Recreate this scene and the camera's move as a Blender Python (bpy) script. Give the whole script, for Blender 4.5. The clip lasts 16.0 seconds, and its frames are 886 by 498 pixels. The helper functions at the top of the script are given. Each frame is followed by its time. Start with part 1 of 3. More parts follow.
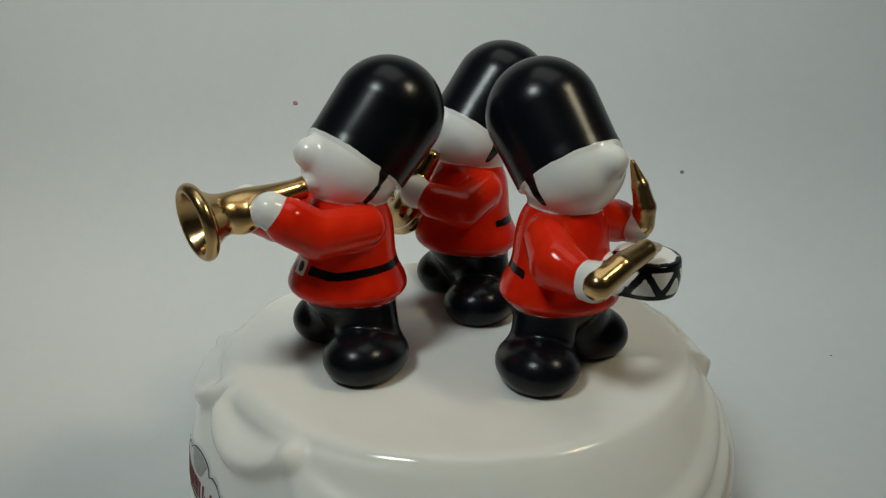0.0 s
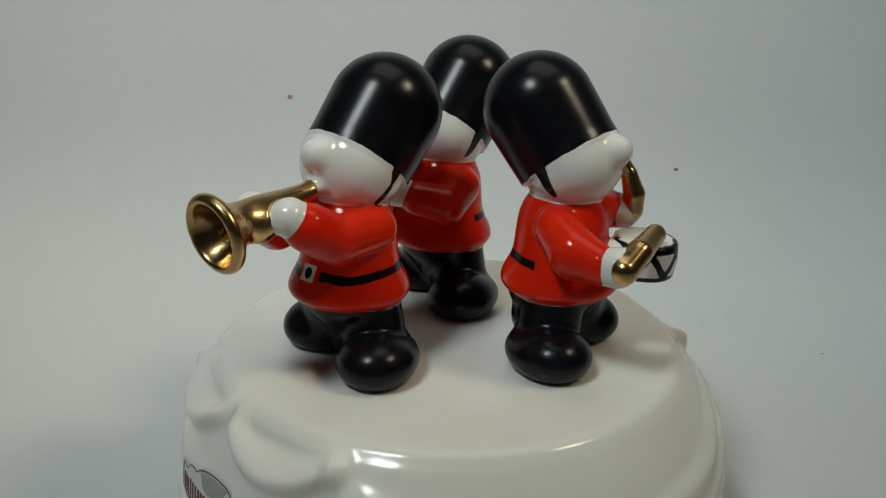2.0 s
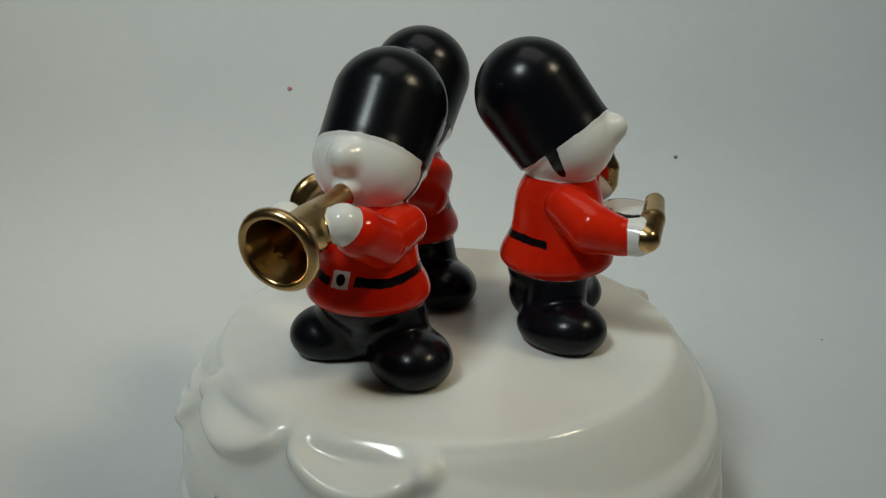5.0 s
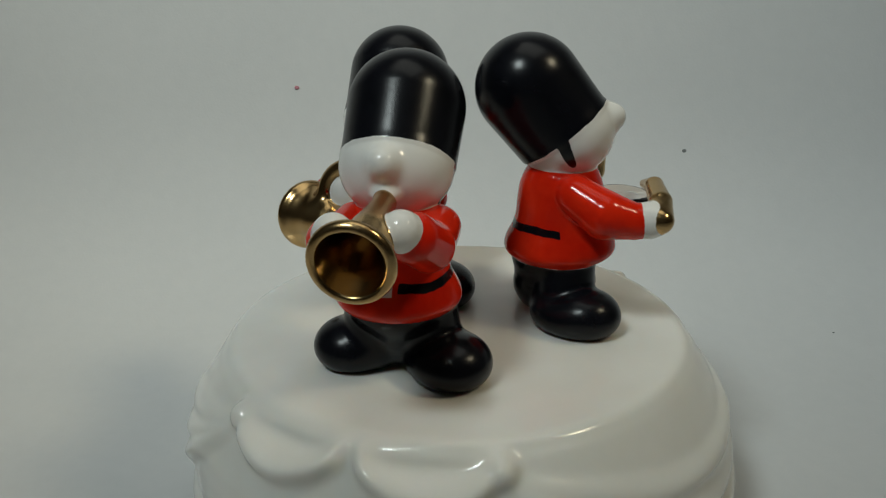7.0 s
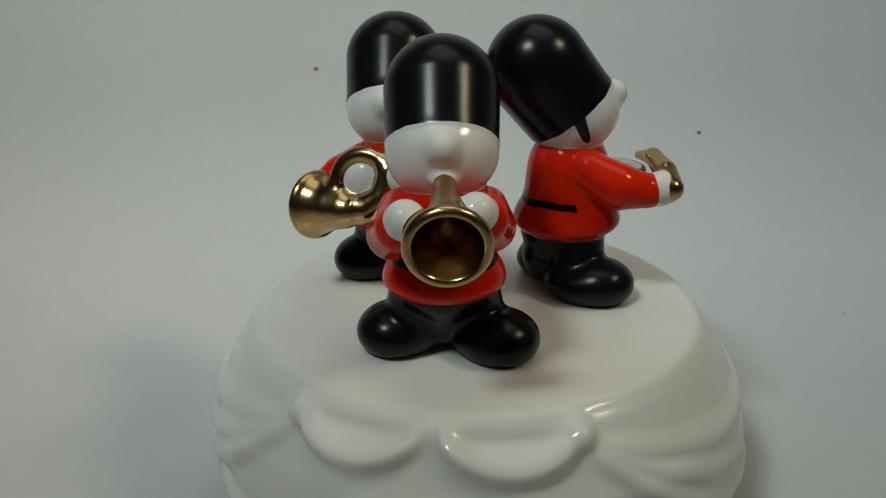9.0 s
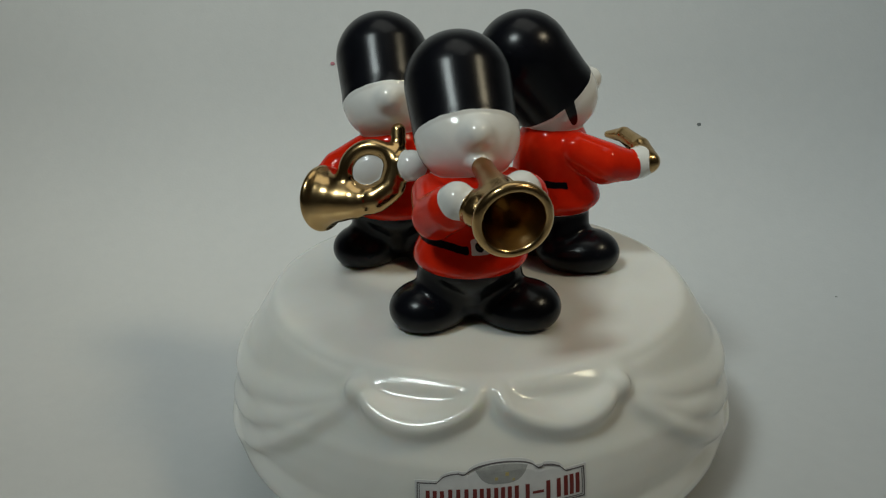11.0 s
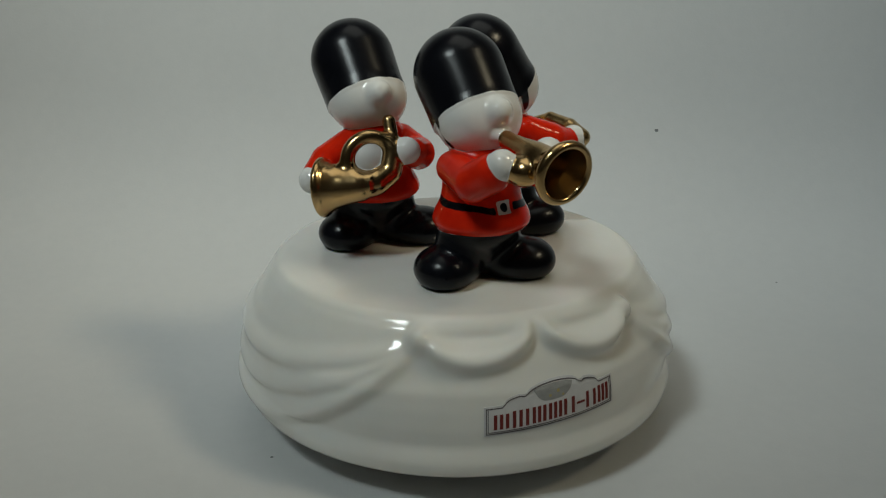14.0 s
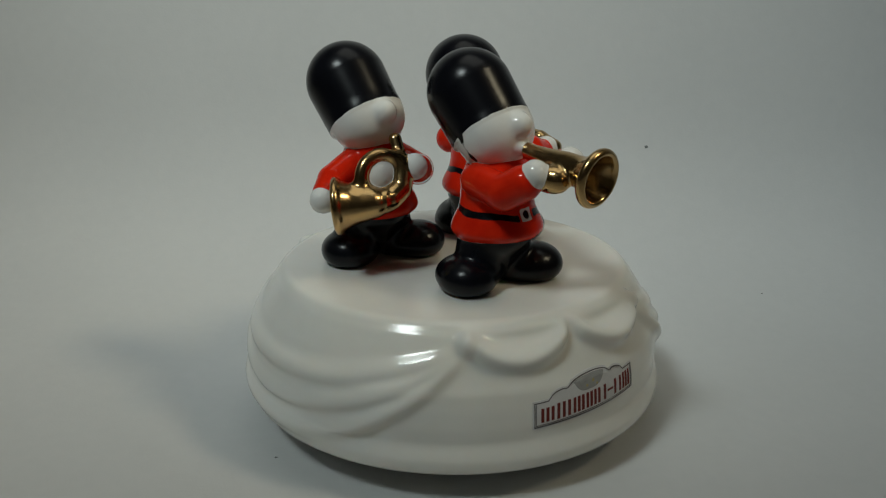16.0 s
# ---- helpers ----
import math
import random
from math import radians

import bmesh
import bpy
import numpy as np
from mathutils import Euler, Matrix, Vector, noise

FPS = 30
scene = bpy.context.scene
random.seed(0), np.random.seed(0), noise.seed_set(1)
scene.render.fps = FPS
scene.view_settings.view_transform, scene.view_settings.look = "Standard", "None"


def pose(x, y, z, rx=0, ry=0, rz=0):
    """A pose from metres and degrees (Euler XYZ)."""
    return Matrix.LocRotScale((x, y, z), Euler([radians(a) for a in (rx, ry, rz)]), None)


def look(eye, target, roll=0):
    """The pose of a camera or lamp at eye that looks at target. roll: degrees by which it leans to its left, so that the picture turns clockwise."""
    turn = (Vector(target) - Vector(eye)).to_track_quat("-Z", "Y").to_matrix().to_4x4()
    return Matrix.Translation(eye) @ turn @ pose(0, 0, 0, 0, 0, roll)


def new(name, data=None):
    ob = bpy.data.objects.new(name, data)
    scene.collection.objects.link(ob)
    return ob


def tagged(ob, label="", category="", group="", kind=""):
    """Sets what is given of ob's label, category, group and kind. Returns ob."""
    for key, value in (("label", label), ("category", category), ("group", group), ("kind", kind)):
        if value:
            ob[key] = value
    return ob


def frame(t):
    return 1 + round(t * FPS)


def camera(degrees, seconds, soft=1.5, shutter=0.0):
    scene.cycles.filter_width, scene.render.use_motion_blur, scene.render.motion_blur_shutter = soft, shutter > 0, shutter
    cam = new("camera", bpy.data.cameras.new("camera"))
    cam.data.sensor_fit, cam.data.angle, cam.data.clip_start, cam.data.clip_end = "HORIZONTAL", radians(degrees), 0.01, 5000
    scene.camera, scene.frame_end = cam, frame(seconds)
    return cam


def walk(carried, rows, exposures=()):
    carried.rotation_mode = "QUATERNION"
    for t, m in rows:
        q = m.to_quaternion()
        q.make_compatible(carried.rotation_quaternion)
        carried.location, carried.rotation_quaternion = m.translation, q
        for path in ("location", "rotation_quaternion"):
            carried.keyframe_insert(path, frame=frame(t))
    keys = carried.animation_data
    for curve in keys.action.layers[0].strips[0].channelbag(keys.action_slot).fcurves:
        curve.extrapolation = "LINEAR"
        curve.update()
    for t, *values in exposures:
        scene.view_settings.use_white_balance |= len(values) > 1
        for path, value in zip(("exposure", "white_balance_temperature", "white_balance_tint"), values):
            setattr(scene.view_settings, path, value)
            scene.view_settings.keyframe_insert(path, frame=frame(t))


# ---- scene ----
cam = camera(52.0, 16.0, soft=1.2)
# seconds, eye in metres, turn in degrees
ROWS = [
    (0.0, 0.00000, -0.15670, 0.11072, 70.72, -0.30, 1.62),
    (0.5, 0.00142, -0.15668, 0.11138, 70.62, -0.01, 1.76),
    (1.0, 0.00138, -0.15641, 0.11117, 70.55, -0.38, 1.65),
    (1.5, 0.00126, -0.15648, 0.11057, 70.41, -0.68, 1.53),
    (2.0, 0.00023, -0.15685, 0.11085, 70.41, -0.87, 1.45),
    (2.5, 0.00081, -0.15783, 0.11048, 70.31, -0.88, 1.49),
    (3.0, 0.00020, -0.15762, 0.11024, 70.22, -0.91, 1.56),
    (3.5, 0.00049, -0.15737, 0.11088, 70.10, -0.76, 1.69),
    (4.0, 0.00199, -0.15814, 0.11127, 70.02, -0.49, 1.71),
    (6.5, 0.00297, -0.15697, 0.11087, 69.51, 0.45, 2.05),
    (7.0, 0.00322, -0.15766, 0.11188, 69.45, 0.75, 2.15),
    (7.5, 0.00266, -0.15849, 0.10929, 68.88, -0.08, 2.45),
    (8.0, 0.00219, -0.15949, 0.10992, 68.65, -0.16, 2.80),
    (8.5, 0.00220, -0.16061, 0.11082, 68.57, 0.03, 3.00),
    (9.0, 0.00254, -0.16179, 0.11332, 68.19, 0.72, 3.07),
    (9.2, 0.00270, -0.16283, 0.11340, 68.05, 0.40, 3.31),
    (11.3, 0.00792, -0.17751, 0.11478, 68.13, 1.15, 4.43),
    (11.5, 0.00826, -0.17881, 0.11405, 68.32, 0.54, 4.00),
    (12.0, 0.00815, -0.18004, 0.11300, 68.48, 0.64, 3.94),
    (12.5, 0.01306, -0.18162, 0.11032, 68.72, 0.91, 5.08),
    (13.0, 0.01247, -0.18386, 0.11146, 69.16, 0.72, 5.24),
    (13.3, 0.01153, -0.18492, 0.11245, 68.93, -0.09, 5.02),
    (13.5, 0.01099, -0.20135, 0.11678, 69.73, 0.38, 3.80),
    (14.0, 0.00928, -0.20570, 0.11175, 70.12, 0.14, 3.42),
    (14.5, 0.01052, -0.20803, 0.11250, 70.12, 0.00, 3.25),
    (15.0, 0.01016, -0.20962, 0.11262, 70.48, -0.01, 2.97),
    (15.5, 0.01049, -0.21278, 0.11146, 70.95, -0.04, 3.17),
    (16.0, 0.00905, -0.21551, 0.11319, 71.23, -0.09, 3.12),
]
walk(cam, [(t, pose(x, y, z, rx, ry, rz)) for t, x, y, z, rx, ry, rz in ROWS],
     exposures=[(0.0, -0.08), (4.0, -0.07), (6.5, -0.22), (9.0, -0.24), (12.5, -0.28), (16.0, -0.38)])

SPIN = 6.2330          # degrees a second, counter-clockwise from above
TOP = 0.03855
MM = 0.001


# ---- light: a dim room, a ceiling panel and a desk lamp ----
def make_world():
    world = bpy.data.worlds.new("room_air")
    scene.world = world
    world.use_nodes = True
    bg = world.node_tree.nodes["Background"]
    bg.inputs["Color"].default_value = (0.75, 0.85, 1.0, 1)
    bg.inputs["Strength"].default_value = 0.02


def lamp(name, eye, target, cone, watts, colour, size):
    """A lamp with a soft-edged beam."""
    data = bpy.data.lights.new(name, "SPOT")
    data.spot_size, data.spot_blend = radians(cone), 1.0
    data.energy, data.color, data.shadow_soft_size = watts, colour, size
    ob = new(name, data)
    ob.matrix_world = look(eye, target)
    return ob


make_world()
# a wide diffusing ceiling panel, almost overhead
panel = bpy.data.lights.new("ceiling_panel", "AREA")
panel.shape, panel.size, panel.size_y, panel.energy, panel.color = "RECTANGLE", 0.9, 0.7, 2.3, (0.95, 0.985, 0.90)
new("ceiling_panel", panel).matrix_world = look((0.05, 0.12, 1.35), (0.0, 0.04, 0.0))
lamp("ceiling_lamp", (-0.41, -0.50, 1.03), (-0.005, 0.14, 0.095), 29.7, 33.0, (0.86, 0.98, 0.965), 0.13)
lamp("desk_lamp", (0.60, -0.18, 0.80), (-0.12, 0.035, 0.12), 31.5, 12.3, (1.0, 0.88, 0.61), 0.10)


# ---- materials ----
def material(name):
    m = bpy.data.materials.new(name)
    m.use_nodes = True
    return m, m.node_tree.nodes, m.node_tree.links, m.node_tree.nodes["Principled BSDF"]


def put(node, **values):
    for key, value in values.items():
        node.inputs[key.replace("_", " ")].default_value = value
    return node


def noise_tex(nodes, links, scale, detail=4.0, rough=0.55):
    co = nodes.new("ShaderNodeTexCoord")
    n = nodes.new("ShaderNodeTexNoise")
    put(n, Scale=scale, Detail=detail, Roughness=rough)
    links.new(co.outputs["Object"], n.inputs["Vector"])
    return n


def ramp(nodes, links, source, a, b, lo, hi):
    r = nodes.new("ShaderNodeMapRange")
    put(r, From_Min=a, From_Max=b, To_Min=lo, To_Max=hi)
    links.new(source, r.inputs["Value"])
    return r.outputs["Result"]


def mix_colour(nodes, links, fac, a, b):
    m = nodes.new("ShaderNodeMix")
    m.data_type = "RGBA"
    for socket, value in ((m.inputs[0], fac), (m.inputs[6], a), (m.inputs[7], b)):
        if isinstance(value, (int, float, tuple)):
            socket.default_value = value
        else:
            links.new(value, socket)
    return m.outputs[2]


def mix_value(nodes, links, fac, a, b):
    m = nodes.new("ShaderNodeMix")
    m.data_type = "FLOAT"
    for socket, value in ((m.inputs[0], fac), (m.inputs[2], a), (m.inputs[3], b)):
        if isinstance(value, (int, float)):
            socket.default_value = value
        else:
            links.new(value, socket)
    return m.outputs[0]


def bump(nodes, links, height, bsdf, strength, distance):
    b = nodes.new("ShaderNodeBump")
    put(b, Strength=strength, Distance=distance)
    links.new(height, b.inputs["Height"])
    links.new(b.outputs["Normal"], bsdf.inputs["Normal"])


def plain(name, colour, rough, metal=0.0, spread=0.12, scale=120.0, coat=0.0):
    """A paint with faint mottling at two scales."""
    m, nodes, links, bsdf = material(name)
    a, b = noise_tex(nodes, links, scale), noise_tex(nodes, links, scale * 9, 3.0)
    dark = tuple(c * (1 - spread) for c in colour) + (1,)
    mixed = mix_value(nodes, links, 0.35, a.outputs["Fac"], b.outputs["Fac"])
    links.new(mix_colour(nodes, links, ramp(nodes, links, mixed, 0.3, 0.7, 0, 1), dark, (*colour, 1)), bsdf.inputs["Base Color"])
    links.new(ramp(nodes, links, a.outputs["Fac"], 0.3, 0.7, rough * 0.8, rough * 1.25), bsdf.inputs["Roughness"])
    put(bsdf, Metallic=metal, Coat_Weight=coat, Coat_Roughness=0.05)
    return m


def porcelain():
    m, nodes, links, bsdf = material("glazed_porcelain")
    a, b = noise_tex(nodes, links, 60.0), noise_tex(nodes, links, 900.0, 2.0)
    links.new(mix_colour(nodes, links, ramp(nodes, links, a.outputs["Fac"], 0.35, 0.7, 0, 1), (0.83, 0.815, 0.76, 1), (0.87, 0.86, 0.815, 1)), bsdf.inputs["Base Color"])
    links.new(ramp(nodes, links, a.outputs["Fac"], 0.3, 0.7, 0.12, 0.19), bsdf.inputs["Roughness"])
    put(bsdf, Subsurface_Weight=0.12, Subsurface_Scale=0.003, IOR=1.5)
    bsdf.inputs["Subsurface Radius"].default_value = (1.0, 0.8, 0.6)
    bump(nodes, links, b.outputs["Fac"], bsdf, 0.03, 0.0004)
    return m


def painted_porcelain():
    """White glaze with red, black and gold paint; the painted borders are fields on the mesh, in millimetres."""
    m, nodes, links, bsdf = material("painted_porcelain")
    wobble = noise_tex(nodes, links, 420.0, 2.0)
    grain = noise_tex(nodes, links, 160.0, 4.0)
    fine = noise_tex(nodes, links, 1500.0, 2.0)
    fac = {}
    for name in ("red", "black", "gold"):
        at = nodes.new("ShaderNodeAttribute")
        at.attribute_name = name
        add = nodes.new("ShaderNodeMath")
        add.operation = "ADD"
        links.new(at.outputs["Fac"], add.inputs[0])
        links.new(ramp(nodes, links, wobble.outputs["Fac"], 0.2, 0.8, -0.16, 0.16), add.inputs[1])
        fac[name] = ramp(nodes, links, add.outputs[0], 0.06, -0.06, 0.0, 1.0)
    white = mix_colour(nodes, links, ramp(nodes, links, grain.outputs["Fac"], 0.3, 0.7, 0, 1), (0.80, 0.79, 0.76, 1), (0.84, 0.835, 0.81, 1))
    red = mix_colour(nodes, links, ramp(nodes, links, grain.outputs["Fac"], 0.35, 0.65, 0, 1), (0.65, 0.015, 0.004, 1), (0.77, 0.028, 0.007, 1))
    black = mix_colour(nodes, links, ramp(nodes, links, grain.outputs["Fac"], 0.35, 0.7, 0, 1), (0.0030, 0.0034, 0.0052, 1), (0.0062, 0.0066, 0.0095, 1))
    gold = mix_colour(nodes, links, ramp(nodes, links, grain.outputs["Fac"], 0.35, 0.7, 0, 1), (0.50, 0.32, 0.135, 1), (0.62, 0.42, 0.20, 1))
    c = mix_colour(nodes, links, fac["red"], white, red)
    c = mix_colour(nodes, links, fac["black"], c, black)
    c = mix_colour(nodes, links, fac["gold"], c, gold)
    links.new(c, bsdf.inputs["Base Color"])
    links.new(fac["gold"], bsdf.inputs["Metallic"])
    # the hats are satin, the shoes glossy
    co = nodes.new("ShaderNodeTexCoord")
    split = nodes.new("ShaderNodeSeparateXYZ")
    links.new(co.outputs["Object"], split.inputs[0])
    satin = ramp(nodes, links, split.outputs["Z"], 0.022, 0.026, 0.25, 0.24)
    r = mix_value(nodes, links, fac["black"], 0.09, satin)
    links.new(mix_value(nodes, links, fac["black"], mix_value(nodes, links, fac["red"], 0.5, 0.24), 0.24), bsdf.inputs["Specular IOR Level"])
    r = mix_value(nodes, links, fac["gold"], r, ramp(nodes, links, grain.outputs["Fac"], 0.3, 0.7, 0.17, 0.27))
    links.new(r, bsdf.inputs["Roughness"])
    put(bsdf, IOR=1.5)
    mixed = mix_value(nodes, links, 0.4, grain.outputs["Fac"], fine.outputs["Fac"])
    bump(nodes, links, mixed, bsdf, 0.05, 0.0005)
    return m


def paper():
    m, nodes, links, bsdf = material("matt_white_paper")
    a, b, c = noise_tex(nodes, links, 9.0, 5.0), noise_tex(nodes, links, 260.0, 3.0), noise_tex(nodes, links, 1400.0, 2.0)
    mixed = mix_value(nodes, links, 0.25, a.outputs["Fac"], b.outputs["Fac"])
    links.new(mix_colour(nodes, links, ramp(nodes, links, mixed, 0.3, 0.7, 0, 1), (0.575, 0.585, 0.590, 1), (0.635, 0.640, 0.640, 1)), bsdf.inputs["Base Color"])
    put(bsdf, Roughness=0.85)
    rough = mix_value(nodes, links, 0.5, b.outputs["Fac"], c.outputs["Fac"])
    bump(nodes, links, rough, bsdf, 0.12, 0.0006)
    return m


PORCELAIN, PAINTED, PAPER = porcelain(), painted_porcelain(), paper()
WALL = plain("grey_room_paint", (0.30, 0.29, 0.27), 0.8, scale=6.0)
FOOT_BLACK = plain("black_foot_plastic", (0.02, 0.02, 0.022), 0.5)
SILVER = plain("silver_sticker_paper", (0.72, 0.71, 0.71), 0.4, spread=0.15)
INK_RED = plain("dark_red_ink", (0.17, 0.016, 0.012), 0.6)
INK_GREY = plain("dark_grey_ink", (0.11, 0.095, 0.10), 0.6)
EMBLEM = plain("grey_printed_emblem", (0.40, 0.40, 0.39), 0.45, spread=0.35, scale=500.0)
EMBLEM_OCHRE = plain("ochre_printed_dot", (0.50, 0.40, 0.16), 0.45)
FLECK_PINK = plain("pink_fleck", (0.52, 0.22, 0.26), 0.8)
FLECK_GREY = plain("grey_fleck", (0.17, 0.18, 0.18), 0.8)


# ---- mesh helpers ----
def link_mesh(name, verts, faces, mat, parent=None, label="", smooth=True):
    me = bpy.data.meshes.new(name)
    me.from_pydata([tuple(map(float, v)) for v in verts], [], [tuple(int(i) for i in f) for f in faces])
    me.materials.append(mat)
    if smooth:
        me.polygons.foreach_set("use_smooth", [True] * len(me.polygons))
    me.update()
    ob = new(name, me)
    ob.parent = parent
    return tagged(ob, label)


def grid_faces(rows, cols, wrap):
    faces = []
    for i in range(rows - 1):
        for j in range(cols if wrap else cols - 1):
            k = (j + 1) % cols
            faces.append((i * cols + j, i * cols + k, (i + 1) * cols + k, (i + 1) * cols + j))
    return faces


def box_mesh(name, lo, hi, mat, parent=None):
    bm = bmesh.new()
    bmesh.ops.create_cube(bm, size=1.0)
    for v in bm.verts:
        v.co = Vector([l + (h - l) * (c + 0.5) for l, h, c in zip(lo, hi, v.co)])
    me = bpy.data.meshes.new(name)
    bm.to_mesh(me)
    bm.free()
    me.materials.append(mat)
    ob = new(name, me)
    ob.parent = parent
    return ob


# ---- the room and the paper sweep ----
def room():
    x, y0, y1, h, w = 1.3, -1.5, 0.9, 1.5, 0.05
    parts = {
        "floor": ((-x, y0, -0.03), (x, y1, -0.004)),
        "ceiling": ((-x, y0, h), (x, y1, h + w)),
        "wall_west": ((-x - w, y0 - w, -0.03), (-x, y1 + w, h + w)),
        "wall_east": ((x, y0 - w, -0.03), (x + w, y1 + w, h + w)),
        "wall_south": ((-x, y0 - w, -0.03), (x, y0, h + w)),
        "wall_north": ((-x, y1, -0.03), (x, y1 + w, h + w)),
    }
    for name, (lo, hi) in parts.items():
        tagged(box_mesh(name, lo, hi, WALL), "plain dim grey painted room surface", name.split("_")[0], kind="structure")


SWEEP_Y, SWEEP_R, LEAN_BACK = 0.0428, 0.0819, 69.0


def sweep_at(s):
    """A point (y, z) of the paper's middle line, s metres behind the start of its curve."""
    if s < 0:
        return SWEEP_Y + s, 0.0
    end = radians(LEAN_BACK)
    a = min(s / SWEEP_R, end)
    y, z = SWEEP_Y + SWEEP_R * math.sin(a), SWEEP_R * (1 - math.cos(a))
    rest = s - SWEEP_R * end
    if rest > 0:
        y, z = y + rest * math.cos(end), z + rest * math.sin(end)
    return y, z


def backdrop():
    cols, verts = 61, []
    steps = [-0.95 + 1.0 * i / 40 for i in range(41)] + [0.05 + 0.65 * i / 60 for i in range(1, 61)]
    for s in steps:
        y, z = sweep_at(s)
        for j in range(cols):
            x = -0.6 + 1.2 * j / (cols - 1)
            ripple = 0.0002 * noise.noise((x * 6, s * 6, 0.3)) * min(1.0, max(0.0, (s + 0.02) / 0.1))
            verts.append((x, y - ripple, z + abs(ripple) * 0.2))
    ob = link_mesh("backdrop", verts, grid_faces(len(steps), cols, False), PAPER)
    thick = ob.modifiers.new("thickness", "SOLIDIFY")
    thick.thickness, thick.offset = 0.0006, -1
    tagged(ob, "seamless white paper sheet curving up behind the music box", "backdrop", kind="structure")


def fleck(spot, size, mat, seed, label):
    """A tiny flat crumb lying on the paper."""
    rnd = random.Random(seed)
    x, s = spot
    y, z = sweep_at(s)
    y2, z2 = sweep_at(s + 0.001)
    up = Vector((0, -(z2 - z), y2 - y)).normalized()
    along = up.cross(Vector((1, 0, 0)))
    bm = bmesh.new()
    bmesh.ops.create_icosphere(bm, subdivisions=2, radius=1.0)
    for v in bm.verts:
        k = size * (1 + 0.4 * (rnd.random() - 0.5))
        v.co = Vector((1, 0, 0)) * v.co.x * k * 1.2 + along * v.co.y * k + up * (v.co.z * 0.35 * k)
    me = bpy.data.meshes.new("paper_fleck")
    bm.to_mesh(me)
    bm.free()
    me.materials.append(mat)
    ob = new("paper_fleck", me)
    ob.location = Vector((x, y, z)) + up * size * 0.25
    tagged(ob, label, "fleck", "flecks on the paper")


# ---- the turning base ----
PROFILE = [(0.0, 38.55), (35.0, 38.55), (40.9, 38.52), (42.1, 38.1), (42.9, 37.2), (43.9, 35.6), (45.3, 33.2), (47.0, 30.2), (48.4, 27.4), (49.6, 25.4),
           (50.3, 21.8), (50.6, 18.0), (50.5, 15.6), (50.4, 14.4), (51.0, 13.0), (51.7, 11.0), (51.4, 8.8), (50.2, 7.2), (48.0, 6.5), (40.0, 6.5)]
KNOBS = [176.5, -124.0, -3.5, 56.0]   # degrees, at the start
KNOB_Z = 34.5
CUSP_Z = 36.8
BODY_SHIFT = (-1.2, 0.0)      # the casting sits a little off the axis, in millimetres


def profile_r(z):
    """Radius of the plain side at a height, both in millimetres."""
    side = [(r, h) for r, h in PROFILE if r > 41]
    zs = [h for r, h in side][::-1]
    return float(np.interp(z, zs, [r for r, h in side][::-1]))


def swags(angle):
    """The folds over an angle: a list of (z of the crest, height, width below, width above)."""
    out = []
    for start, span, large in ((-124.0, 120.5, True), (-3.5, 59.5, False), (56.0, 120.5, True), (176.5, 59.5, False)):
        d = (angle - start) % 360
        if d > span:
            continue
        if large:
            u = 2 * d / span - 1
            sag = 1 - u * u
            lift = min(1.0, (1 - abs(u)) * 6 + 0.25)
            for drop, high in ((24.4, 1.8), (16.4, 1.5), (9.4, 1.25)):
                z = KNOB_Z - drop * sag
                z = 13.0 + math.log(1 + math.exp((z - 13.0) * 0.9)) / 0.9      # the lowest fold flattens above the rim
                out.append((z - 0.7, high * lift, 1.7, 1.9 + 1.5 * min(1.0, (1 - abs(u)) * 3)))
        else:
            half = span / 2
            u = 2 * (d % half) / half - 1
            sag = (1 - u * u) ** 0.8
            lift = min(1.0, (1 - abs(u)) * 4 + 0.15)
            f = (u + 1) / 2 if d < half else (1 - u) / 2      # from the knob to the cusp between the scallops
            rise = KNOB_Z + 0.7 + (CUSP_Z - KNOB_Z - 0.7) * f
            out.append((rise - 5.4 * sag, 2.9 * lift, 1.35, 3.2))
            out.append((rise + 1.4 - 2.0 * sag, 0.7 * lift, 1.0, 1.8))
    return out


def relief(angle, z):
    best = 0.0
    for crest, high, below, above in swags(angle):
        d = z - crest
        w = above if d > 0 else below
        best = max(best, high * math.exp(-(d / w) ** 2))
        if d > 0 and z < 36.5:   # the cloth above a crest stays a little proud
            best = max(best, 0.4 * high * math.exp(-(d / 9.0) ** 2))
    best *= min(1.0, max(0.0, (38.3 - z) / 1.4))
    for start in (-3.5, 176.5):     # a shallow dish inside each small scallop
        d = (angle - start) % 360
        if d < 59.5:
            u = 2 * (d % 29.75) / 29.75 - 1
            best -= 0.9 * (1 - u * u) * math.exp(-((z - 36.0 + 0.6 * (1 - u * u)) / 1.2) ** 2)
    for knob in KNOBS:      # the gathered knob between two swags
        da = (angle - knob + 180) % 360 - 180
        if abs(da) < 8:
            d2 = (da * 0.785 / 2.3) ** 2 + ((z - KNOB_Z - 0.1) / 2.1) ** 2
            best = max(best, 2.8 * math.exp(-d2 * d2 * 0.6 - d2 * 0.35))
    return best


